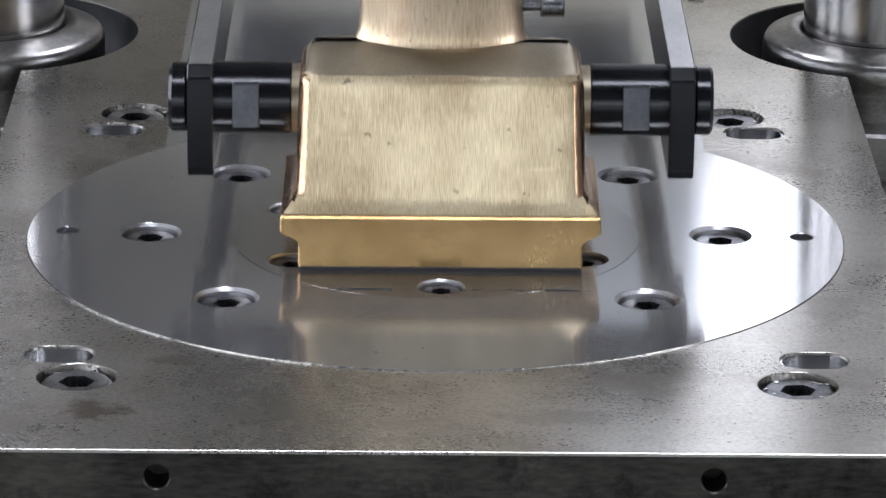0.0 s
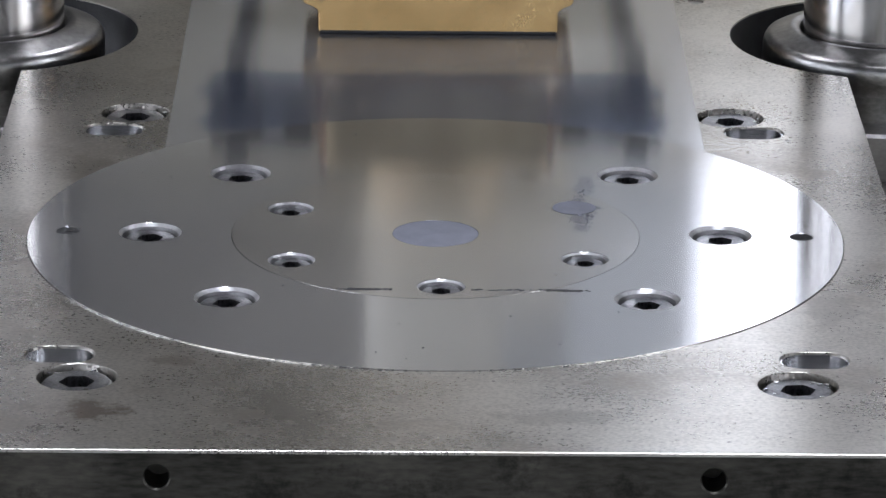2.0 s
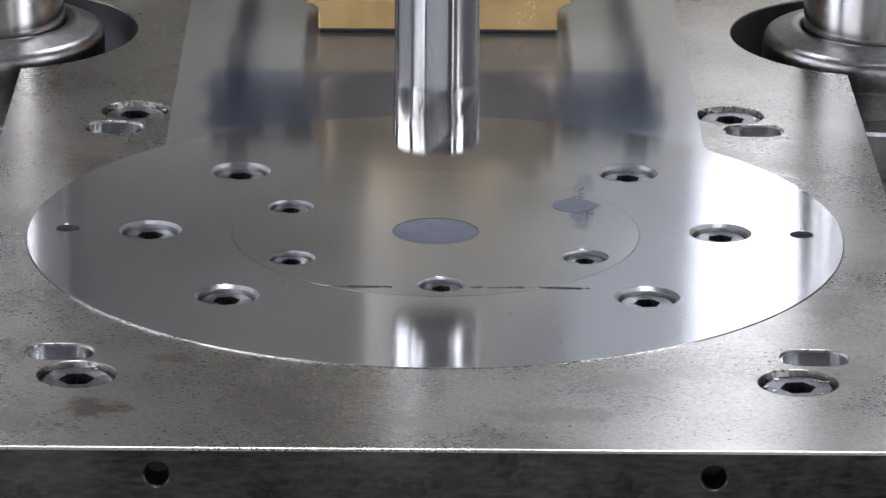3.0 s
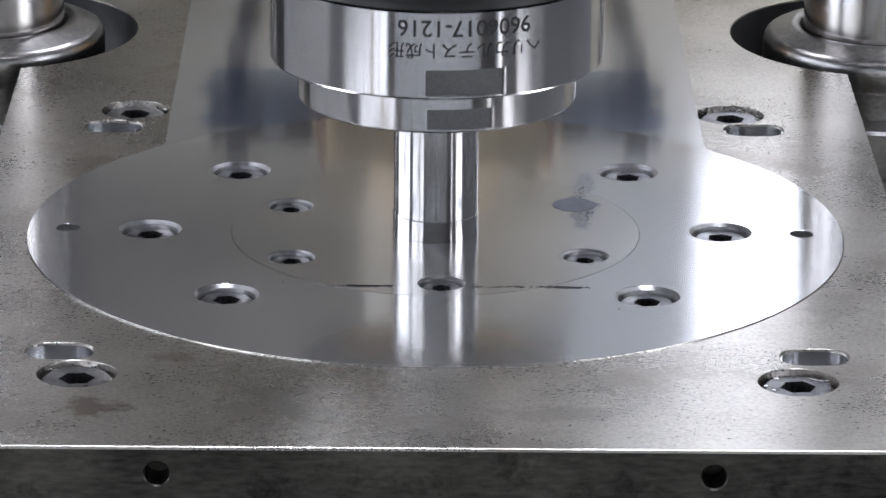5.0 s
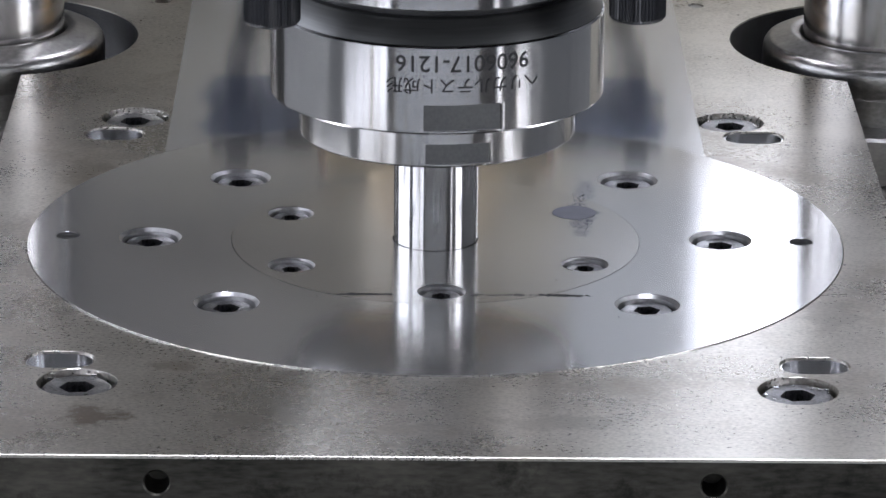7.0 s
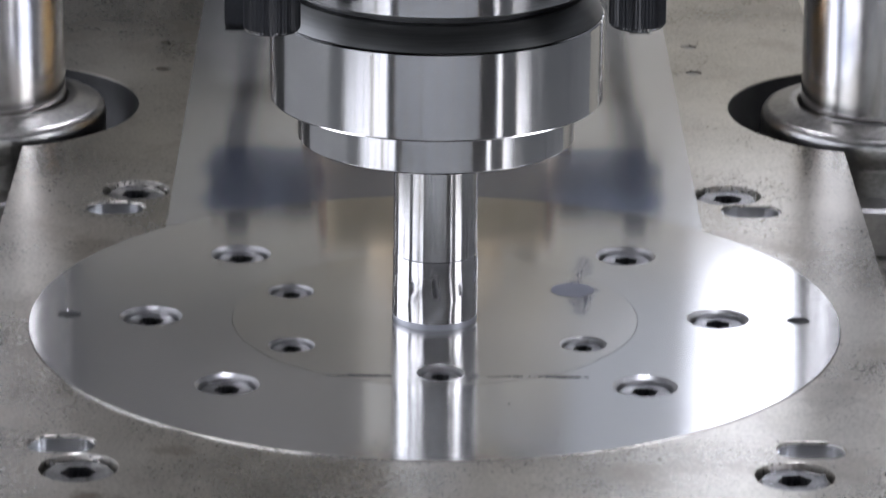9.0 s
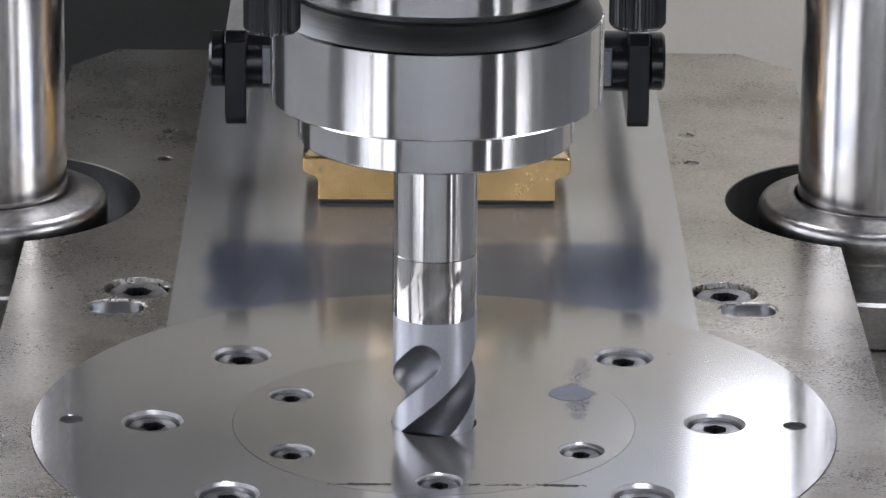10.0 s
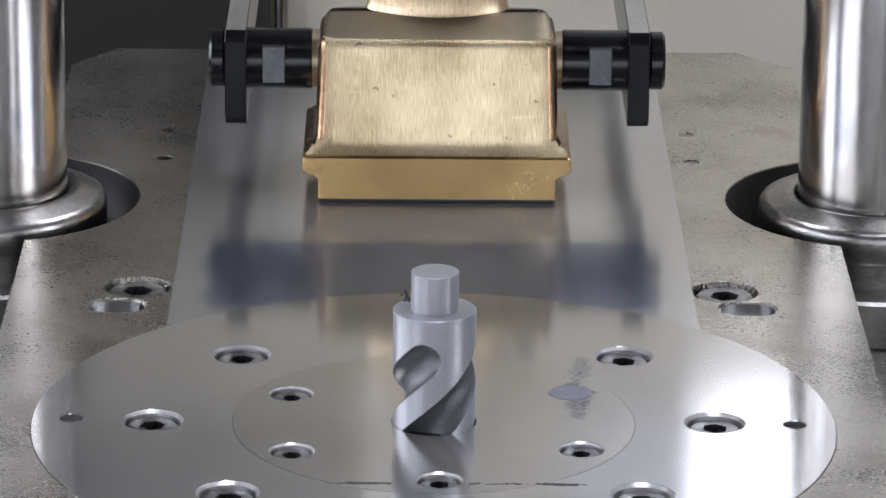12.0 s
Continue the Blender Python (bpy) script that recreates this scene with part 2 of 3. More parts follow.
HOSE = metal("cream_hose", (0.52, 0.49, 0.43), (0.60, 0.57, 0.50), 0.35, 0.08, (40, 40, 40), 30, 0.05, metallic=0.0)
# darker, greyer brass than the body, for shoulder and bosses
DARKBRASS = metal("darker_brass", (0.27, 0.225, 0.155), (0.40, 0.345, 0.25), 0.40, 0.08, (120, 60, 20), 40, 0.25)
CEILING = metal("dark_roof_sheet", (0.05, 0.055, 0.065), (0.08, 0.085, 0.095), 0.6, 0.06, (10, 10, 10), 2, 0.05, metallic=0.0)
SATIN = metal("satin_steel", (0.34, 0.335, 0.33), (0.48, 0.475, 0.465), 0.38, 0.06, (80, 80, 80), 60, 0.05)
LINER = metal("bright_slot_steel", (0.50, 0.50, 0.50), (0.80, 0.80, 0.80), 0.18, 0.06, (120, 120, 8), 60, 0.05)


# ---- builders ----
MM = 0.001


def part(name, bm, material, parent=None, label="", smooth=False):
    me = bpy.data.meshes.new(name)
    bmesh.ops.recalc_face_normals(bm, faces=bm.faces[:])
    bm.to_mesh(me)
    bm.free()
    me.materials.append(material)
    if smooth:
        for p in me.polygons:
            p.use_smooth = True
        me.set_sharp_from_angle(angle=radians(32))
    ob = new(name, me)
    ob.parent = parent
    if label:
        ob["label"] = label
    return ob


def thing(name, label, category, group="", kind=""):
    ob = new(name)
    ob.empty_display_size = 0.02
    return tagged(ob, label, category, group, kind)


def circle(cx, cy, r, n=48, a0=0.0):
    return [(cx + r * math.cos(a0 + 2 * math.pi * i / n), cy + r * math.sin(a0 + 2 * math.pi * i / n)) for i in range(n)]


def rounded(cx, cy, w, h, r, n=6):
    pts = []
    for sx, sy, a in ((1, 1, 0), (-1, 1, 90), (-1, -1, 180), (1, -1, 270)):
        for i in range(n + 1):
            t = radians(a + 90 * i / n)
            pts.append((cx + sx * (w / 2 - r) + r * math.cos(t), cy + sy * (h / 2 - r) + r * math.sin(t)))
    return pts


def plate(bm, outer, holes, z0, z1, to=None, chamfer=0.0):
    """A slab of millimetre outline with holes: (outline, depth), depth None for right through."""
    to = to or (lambda x, y, z: (x * MM, y * MM, z * MM))

    def loop(pts, z):
        return [bm.verts.new(to(x, y, z)) for x, y in pts]

    def wall(a, b):
        for i in range(len(a)):
            j = (i + 1) % len(a)
            bm.faces.new((a[i], a[j], b[j], b[i]))

    def fill(loops):
        edges = []
        for lp in loops:
            for i in range(len(lp)):
                a, b = lp[i], lp[(i + 1) % len(lp)]
                edges.append(bm.edges.get((a, b)) or bm.edges.new((a, b)))
        bmesh.ops.triangle_fill(bm, use_beauty=True, use_dissolve=False, edges=edges)

    top = loop(outer, z1)
    bottom = loop(outer, z0)
    wall(top, bottom)
    tops, bottoms = [top], [bottom]
    for pts, depth in holes:
        a = loop(pts, z1)
        if chamfer:
            cx, cy = sum(p[0] for p in pts) / len(pts), sum(p[1] for p in pts) / len(pts)
            inner = []
            for x, y in pts:
                d = math.hypot(x - cx, y - cy)
                inner.append((x - (x - cx) / d * chamfer, y - (y - cy) / d * chamfer))
            b = loop(inner, z1 - chamfer)
            wall(a, b)
            pts, edge = inner, b
        else:
            edge = a
        c = loop(pts, z0 if depth is None else z1 - depth)
        wall(edge, c)
        tops.append(a)
        if depth is None:
            bottoms.append(c)
        else:
            bm.faces.new(c)
    fill(tops)
    fill(bottoms)
    return bm


def lathe(bm, profile, n=64, cx=0.0, cy=0.0, closed=False):
    """Turns a profile of (radius, z) millimetres round a vertical axis."""
    rings = []
    for r, z in profile:
        rings.append([bm.verts.new(((cx + r * math.cos(2 * math.pi * i / n)) * MM, (cy + r * math.sin(2 * math.pi * i / n)) * MM, z * MM)) for i in range(n)])
    pairs = list(zip(rings, rings[1:])) + ([(rings[-1], rings[0])] if closed else [])
    for a, b in pairs:
        for i in range(n):
            j = (i + 1) % n
            bm.faces.new((a[i], a[j], b[j], b[i]))
    if not closed:
        for ring in (rings[0], rings[-1]):
            bm.faces.new(ring)
    return bm


def skin(bm, rings, caps=True):
    """Joins closed rings of points (metres) into one hull."""
    loops = [[bm.verts.new(p) for p in ring] for ring in rings]
    n = len(loops[0])
    for a, b in zip(loops, loops[1:]):
        for i in range(n):
            j = (i + 1) % n
            bm.faces.new((a[i], a[j], b[j], b[i]))
    if caps:
        bm.faces.new(loops[0])
        bm.faces.new(loops[-1])
    return bm


def box(bm, x0, x1, y0, y1, z0, z1, bevel=0.0):
    """A box in millimetres with bevelled edges."""
    made = bmesh.ops.create_cube(bm, size=1.0, matrix=Matrix.LocRotScale(((x0 + x1) / 2 * MM, (y0 + y1) / 2 * MM, (z0 + z1) / 2 * MM), None, ((x1 - x0) * MM, (y1 - y0) * MM, (z1 - z0) * MM)))
    if bevel:
        edges = list({e for v in made["verts"] for e in v.link_edges})
        bmesh.ops.bevel(bm, geom=edges, offset=bevel * MM, segments=2, affect="EDGES", profile=0.5)
    return bm


def rod_x(bm, x0, x1, y, z, r, bevel=0.6, n=40):
    """A round bar along x, with bevelled ends."""
    def ring(x, q):
        return [(x * MM, (y + q * math.cos(2 * math.pi * i / n)) * MM, (z + q * math.sin(2 * math.pi * i / n)) * MM) for i in range(n)]
    return skin(bm, [ring(x0, r - bevel), ring(x0 + bevel, r), ring(x1 - bevel, r), ring(x1, r - bevel)])


def hexagon(r, a0=0.0):
    return circle(0, 0, r, 6, a0)


# ---- workshop shell ----
# unseen room, its dark walls and roof added to keep reflections low
def shell():
    def slab(name, x0, x1, y0, y1, z0, z1, mat):
        ob = part(name, box(bmesh.new(), x0, x1, y0, y1, z0, z1), mat)
        return tagged(ob, kind="structure")

    def wall_with_window(name, to, half, wins, mat=WALL):
        bm = plate(bmesh.new(), [(-half, -800), (half, -800), (half, 3000), (-half, 3000)], [([(a, c), (b, c), (b, d), (a, d)], None) for a, b, c, d in wins], 0, 120, to)
        return tagged(part(name, bm, mat), kind="structure")

    slab("floor", -3100, 3100, -3100, 3100, -900, -800, CONCRETE)
    # roof openings made for the added overhead fills
    roof = plate(bmesh.new(), [(-3100, -3100), (3100, -3100), (3100, 3100), (-3100, 3100)], [([(x - 470, 880), (x + 470, 880), (x + 470, 2120), (x - 470, 2120)], None) for x in (-1500, 1500)] + [([(-420, -1320), (820, -1320), (820, -480), (-420, -480)], None)], 3000, 3100)
    tagged(part("ceiling", roof, CEILING), kind="structure")
    wall_with_window("wall_west", lambda x, y, z: ((-2900 - z) * MM, x * MM, y * MM), 3000, [(-700, 1900, -300, 1350), (-2780, -1220, -180, 1330)])
    wall_with_window("wall_east", lambda x, y, z: ((2900 + z) * MM, x * MM, y * MM), 3000, [(-1900, -750, -20, 1320)])
    wall_with_window("wall_north", lambda x, y, z: (x * MM, (2900 + z) * MM, y * MM), 2900, [(250, 890, 400, 1300)])
    wall_with_window("wall_south", lambda x, y, z: (x * MM, (-2900 - z) * MM, y * MM), 2900, [(-1600, 1600, -170, 590), (-2800, -1900, -170, 1390), (2500, 2820, -170, 1390)], DARKWALL)

    def window(name, to, x0, x1, z0, z1, bars, half=14):
        w = thing(name, "tall workshop window with pale grey metal glazing bars", "window", kind="structure")
        fr = bmesh.new()
        plate(fr, [(x0, z0), (x1, z0), (x1, z1), (x0, z1)], [([(x0 + 20, z0 + 20), (x1 - 20, z0 + 20), (x1 - 20, z1 - 20), (x0 + 20, z1 - 20)], None)], 20, 60, to)
        part("window_frame", fr, CREAM, w)
        for i in range(1, bars):
            x = x0 + (x1 - x0) * i / bars
            part("glazing_bar", plate(bmesh.new(), [(x - half, z0 + 40), (x + half, z0 + 40), (x + half, z1 - 40), (x - half, z1 - 40)], [], 25, 55, to), CREAM, w)
    window("window_1", lambda x, y, z: ((-2840 + z) * MM, x * MM, y * MM), -700, 1900, -300, 1350, 4)
    window("window_7", lambda x, y, z: ((-2840 + z) * MM, x * MM, y * MM), -2780, -1220, -180, 1330, 3)
    window("window_2", lambda x, y, z: ((2840 - z) * MM, x * MM, y * MM), -1900, -750, -20, 1320, 9)
    window("window_3", lambda x, y, z: (x * MM, (2860 - z) * MM, y * MM), 250, 890, 400, 1300, 14, 4)
    window("window_4", lambda x, y, z: (x * MM, (-2860 + z) * MM, y * MM), -1600, 1600, -170, 590, 6)
    window("window_5", lambda x, y, z: (x * MM, (-2860 + z) * MM, y * MM), -2800, -1900, -170, 1390, 2)
    window("window_6", lambda x, y, z: (x * MM, (-2860 + z) * MM, y * MM), 2500, 2820, -170, 1390, 1)


# ---- press body ----
def press_body():
    p = thing("press_panel", "cream painted steel panel of the press body behind the die set", "machine panel", kind="structure")
    part("lower_panel", box(bmesh.new(), -60, 700, 560, 590, -800, 60, 3), CREAM, p)
    # panels above are unseen, added in tones that the die ring should mirror
    part("upper_panel", box(bmesh.new(), -700, 700, 645, 675, 72, 178, 3), CREAM, p)
    part("mirrored_pale_panel", box(bmesh.new(), 61, 117, 647, 675, 179, 870, 3), PALE, p, "unseen pale blue-white panel added for the ring's reflection")
    part("middle_panel", box(bmesh.new(), -8, 60, 646, 675, 179, 244, 3), CREAM, p)
    part("mirrored_grey_panel", box(bmesh.new(), -8, 60, 648, 675, 245, 870, 3), GREYPAINT, p)
    part("mirrored_dark_panel", box(bmesh.new(), -700, -9, 647, 675, 179, 870, 3), TAUPE, p, "unseen taupe panel added to darken the ring's left reflection")
    d = thing("press_upright", "dark painted press upright standing behind the die set", "machine frame", kind="structure")
    part("upright", box(bmesh.new(), -700, -62, 540, 640, -800, 70, 4), DARKPAINT, d)
    # unseen upper frame, added to darken what the plate's left side mirrors
    part("mirrored_dark_frame", box(bmesh.new(), -700, -147, 545, 640, 71, 700, 4), DARKPAINT, d)
    # unseen crown carries the ram; its front also shades the parked feeding box
    c = thing("press_crown", "dark painted press crown holding the ram and the columns", "machine frame", kind="structure")
    part("crown", box(bmesh.new(), -300, 300, -220, 420, 880, 1350, 6), DARKPAINT, c)
    b = thing("press_bed", "dark oily press bed under the die set", "machine bed", kind="structure")
    part("bed", box(bmesh.new(), -420, 420, -770, 520, -800, -190, 4), DARKPAINT, b)
    # reflector below the view, added to throw window light onto the punch holder
    part("front_reflector", box(bmesh.new(), -420, 420, -760, -188, -190, -78, 3), REFLECTOR, b, "unseen steel reflector added before the die set")


# ---- die set ----
CORNER = [(-90.4, -118.2), (90.8, -121.0), (-89.9, 117.0), (88.7, 116.0)]
SLOT = [(-96, -101.2), (96.5, -102), (-95.1, 99.5), (94.8, 100.4)]
RING_BOLT = [(78.7 * math.cos(radians(a + 0.27)), 78.7 * math.sin(radians(a + 0.27))) for a in (0, 45, 135, 180, 225, 315)]
INSERT_BOLT = [(46 * math.cos(radians(a + 1.78)), 46 * math.sin(radians(a + 1.78))) for a in (150, 210, 270, 330)]
FILLED = (46 * math.cos(radians(31.8)), 46 * math.sin(radians(31.8)))
PIN = [(-101.5, 0.5), (101.0, -0.8)]
BACK_HOLE = [(-89, 284), (-89, 251.6), (86, 283), (86, 251)]


def bolt(parent, x, y, r, depth, turn):
    """A socket head cap screw sunk in its counterbore; its head lies depth below the surface."""
    bm = bmesh.new()
    hexa = hexagon(r * 0.5, turn)
    rim = circle(0, 0, r, 36)
    top = circle(0, 0, r * 0.9, 36)
    plate(bm, top, [(hexa, r * 0.75)], -r * 1.2, 0)
    lathe(bm, [(r * 0.9, 0), (r, -r * 0.1), (r, -r * 1.2)], 36)
    bm.faces.ensure_lookup_table()
    for f in [f for f in bm.faces if len(f.verts) == 36 and abs(f.calc_center_median().z) < 1e-7]:
        bm.faces.remove(f)
    ob = part("socket_screw", bm, BOLT, parent, smooth=True)
    ob.location = (x * MM, y * MM, -depth * MM)
    return ob


def notch_arc(side, n=28):
    """The open notch round a guide column, from front to back, on the plate's long side."""
    cx, cy, r = 143 * side, 208, 48.5
    a = math.acos(15 / r)
    pts = []
    for i in range(n + 1):
        t = -a + 2 * a * i / n
        pts.append((cx - side * r * math.cos(t), cy + r * math.sin(t)))
    return pts


def die_set():
    d = thing("die_set", "ground steel die plate with polished die ring and socket screws", "die set")
    # base plate
    right = notch_arc(1)
    left = notch_arc(-1)[::-1]
    outer = [(-128, -158), (128, -158)] + right + [(128, 366), (110, 386), (-113, 386), (-128, 364)] + left
    holes = [(circle(0, 0, 112.6, 160), 30)]
    holes += [(circle(x, y, 10.3, 40), 14) for x, y in CORNER]
    holes += [(rounded(x, y, 18.2, 13, 6), 9) for x, y in SLOT]
    holes += [(circle(x, y, 2.8, 20), 8) for x, y in BACK_HOLE]
    part("base_plate", plate(bmesh.new(), outer, holes, -62, -0.3, chamfer=0.15), PLATE, d, "ground steel base plate with tan stains")
    # front edge with tapped holes
    fr = bmesh.new()
    plate(fr, [(-128, -62), (128, -62), (128, -0.9), (-128, -0.9)], [(circle(x, -7.6, 3.4, 28), 10) for x in (-67.6, 67.0)], 158.05, 169.3, lambda x, y, z: (x * MM, -z * MM, y * MM), chamfer=0.4)
    part("front_edge", fr, FRONT, d, "dark mottled front edge with tapped holes")
    cap = bmesh.new()
    skin(cap, [[(x * MM, y * MM, z * MM) for y, z in ((-158, -0.3), (-169.6, -0.3), (-169.8, -0.5), (-169.8, -1.2), (-158, -1.2))] for x in (-128, 128)])
    part("front_corner", cap, PLATE, d)
    # thin sheets painting shade on the column notches, bright liners in the slots
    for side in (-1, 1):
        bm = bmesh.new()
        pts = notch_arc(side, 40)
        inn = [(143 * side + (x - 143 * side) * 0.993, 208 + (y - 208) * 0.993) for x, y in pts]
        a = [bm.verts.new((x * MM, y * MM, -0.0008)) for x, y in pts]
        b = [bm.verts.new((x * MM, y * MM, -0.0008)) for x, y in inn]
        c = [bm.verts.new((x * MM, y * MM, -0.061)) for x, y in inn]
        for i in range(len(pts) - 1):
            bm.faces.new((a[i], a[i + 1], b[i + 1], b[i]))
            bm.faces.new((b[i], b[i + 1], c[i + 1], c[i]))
        part("notch_shade", bm, RECESS_SHADE, d, "notch wall sheet darkened for the shade in the gap", smooth=True)
    # added liners in lighter steel, standing for the gleam of the slot walls
    for x, y in SLOT:
        bm = plate(bmesh.new(), rounded(x, y, 17.4, 12.2, 5.6), [(rounded(x, y, 16.6, 11.4, 5.2), 6)], -9.2, -0.9)
        part("slot_liner", bm, LINER, d, "bright steel liner added in the slot", smooth=True)
    # inlaid slide strip behind the die ring
    arc = []
    a0 = math.asin(79 / 112.7)
    for i in range(41):
        a = -a0 + 2 * a0 * i / 40
        arc.append((112.7 * math.sin(a), 112.7 * math.cos(a)))
    st = plate(bmesh.new(), arc + [(78.4, 384), (-79.6, 384)], [], -6, -0.12)
    part("slide_strip", st, STRIP, d, "smooth grey steel slide strip")
    # die ring
    holes = [(circle(0, 0, 56.35, 128), None)]
    holes += [(circle(x, y, 8.75, 36), 12) for x, y in RING_BOLT] + [(circle(x, y, 3.4, 24), 9) for x, y in PIN]
    rg = plate(bmesh.new(), circle(0, 0, 112.3, 200), holes, -28, 0, chamfer=0.05)
    part("die_ring", rg, RING, d, "lapped bright steel die ring")
    for x, y in PIN:
        bm = bmesh.new()
        prof = []
        for k in range(7):
            prof += [(3.25, -1.5 - k), (2.75, -2.0 - k)]
        lathe(bm, prof, 24)
        ob = part("thread", bm, RECESS_SHADE, d, smooth=False)
        ob.location = (x * MM, y * MM, 0)
    # die insert with the bore
    holes = [(circle(0, 0, 11.95, 64), None)]
    holes += [(circle(x, y, 6.5, 32), 10) for x, y in INSERT_BOLT] + [(circle(*FILLED, 6.15, 32), 10)]
    part("die_insert", plate(bmesh.new(), circle(0, 0, 56.2, 128), holes, -150, 0.05, chamfer=0.06), INSERT, d, "matt grey steel die insert with a round bore")
    # dark sleeve in the bore, its shade painted on
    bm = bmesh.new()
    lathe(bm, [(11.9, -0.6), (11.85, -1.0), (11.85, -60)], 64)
    part("bore_shade", bm, RECESS_SHADE, d, "die bore wall darkened for the shade inside", smooth=True)
    for hole, outer, inner, deep in ((RING_BOLT, 8.74, 7.75, 0.95), (INSERT_BOLT, 6.49, 5.85, 0.6)):
        for x, y in hole:
            bm = bmesh.new()
            lathe(bm, [(outer, -0.02), (inner, -deep), (inner, -11), (outer, -11)], 36, closed=True)
            ob = part("countersink", bm, SATIN, d, "satin steel countersink", smooth=True)
            ob.location = (x * MM, y * MM, 0)
    for i, (x, y) in enumerate(RING_BOLT):
        bolt(d, x, y, 7.3, 1.7, 0.4 + i)
    for i, (x, y) in enumerate(INSERT_BOLT):
        bolt(d, x, y, 5.5, 1.3, 0.2 + i * 0.7)
    for i, (x, y) in enumerate(CORNER):
        bolt(d, x, y, 9.2, 1.6, 0.1 + i * 1.1)
    for x, y in BACK_HOLE[2:]:
        bm = bmesh.new()
        lathe(bm, [(1.2, -0.9), (2.3, -0.8), (2.65, -1.2), (2.65, -7)], 20)
        ob = part("plug", bm, BUSH, d, "grey steel plug", smooth=True)
        ob.location = (x * MM, y * MM, 0)
    # guide bushes round the columns
    for side in (-1, 1):
        bm = bmesh.new()
        lathe(bm, [(25.4, 1.2), (26.3, 2.9), (27.6, 3.5), (29.4, 3.3), (31.0, 2.5), (35.0, 1.3), (36.6, 0.5), (37.5, -0.9), (37.8, -2.6), (37.8, -8.8), (37.2, -9.8), (33.8, -10.2), (33.8, -70), (25.4, -70)], 72, closed=True)
        ob = part("guide_bush", bm, BUSH, d, "bright turned guide bush", smooth=True)
        ob.location = (143 * side * MM, 208 * MM, 0)
        bm = bmesh.new()
        lathe(bm, [(33.9, -19), (46, -19), (47, -20), (47, -34), (33.9, -34)], 72, closed=True)
        ob = part("bush_flange", bm, BUSH, d, smooth=True)
        ob.location = (143 * side * MM, 208 * MM, 0)
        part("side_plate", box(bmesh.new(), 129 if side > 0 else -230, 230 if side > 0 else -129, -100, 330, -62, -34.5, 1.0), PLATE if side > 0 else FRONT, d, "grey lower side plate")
        bm = bmesh.new()
        lathe(bm, [(2, -22), (8.4, -22), (9.6, -23), (9.6, -34.4)], 36)
        ob = part("side_screw", bm, BOLT, d, smooth=True)
        ob.location = (150 * side * MM, 92 * MM, 0)
    return d


def spill(d):
    """Powder packed in one screw hole, its smear, and the dark line left by the feeding box."""
    rnd = random.Random(4)

    def blob(bm, cx, cy, rx, ry, z, n=16, rough=0.25):
        ring = []
        for i in range(n):
            a = 2 * math.pi * i / n
            k = 1 + rnd.uniform(-rough, rough)
            ring.append((cx + rx * k * math.cos(a), cy + ry * k * math.sin(a)))
        top = [bm.verts.new((x * MM, y * MM, z * MM)) for x, y in ring]
        low = [bm.verts.new((x * MM, y * MM, 0.02 * MM)) for x, y in ring]
        bm.faces.new(top)
        for i in range(n):
            j = (i + 1) % n
            bm.faces.new((top[i], low[i], low[j], top[j]))

    bm = bmesh.new()
    lathe(bm, [(6.1, 0.16), (6.1, -8)], 32, *FILLED)
    part("powder_plug", bm, POWDER, d, "screw hole packed with grey powder")
    bm = bmesh.new()
    for k in range(120):
        v = rnd.gauss(0, 1)
        y = FILLED[1] + v * 11 - 2
        x = FILLED[0] + 1.2 + rnd.gauss(0, 1) * 1.7 + max(0, v) * 0.6
        s = rnd.uniform(0.08, 0.28) * (1.6 if abs(v) < 0.6 else 0.9)
        blob(bm, x, y, s, s * 1.5, 0.12 + 0.02 * (k % 3), 7, 0.3)
    tagged(part("powder_smear", bm, POWDER, d, "streak of spilled grey powder"), kind="stuff")
    bm = bmesh.new()
    for k in range(330):
        u = rnd.random()
        if u < 0.55:
            x = rnd.gauss(-19.5, 2.9)
        elif u < 0.80:
            x = rnd.gauss(34.5, 2.2)
        elif u < 0.86:
            x = rnd.gauss(10.5, 0.9)
        else:
            x = rnd.uniform(14, 40)
        y = -48.6 + rnd.gauss(0, 0.35) + x * 0.004
        s = rnd.uniform(0.08, 0.34)
        blob(bm, x, y, s * 1.7, s, 0.1 + 0.02 * (k % 3), 6, 0.35)
    tagged(part("residue_line", bm, RESIDUE, d, "broken black line of residue"), kind="stuff")
    bm = bmesh.new()
    for k in range(90):
        a, r = rnd.uniform(0, 6.283), 105 * math.sqrt(rnd.random())
        s = rnd.uniform(0.1, 0.32)
        x, y = r * math.cos(a), r * math.sin(a)
        if r > 13 and all(math.hypot(x - p[0], y - p[1]) > 10 for p in RING_BOLT + INSERT_BOLT + PIN + [FILLED]):
            blob(bm, x, y, s, s, 0.1, 6, 0.3)
    chips = bmesh.new()
    for cx, cy in CORNER:
        for k in range(9):
            a, r = rnd.uniform(0, 6.283), rnd.uniform(6.0, 9.6)
            q = rnd.uniform(0.25, 0.7)
            box(chips, cx + r * math.cos(a) - q, cx + r * math.cos(a) + q, cy + r * math.sin(a) - q * 0.6, cy + r * math.sin(a) + q * 0.6, -1.75, -1.6 + q * 0.6)
    tagged(part("swarf", chips, LINER, d, "bright metal chips lying on the corner screws"), kind="stuff")
    tagged(part("grit", bm, RESIDUE, d, "scattered dark powder grains"), kind="stuff")


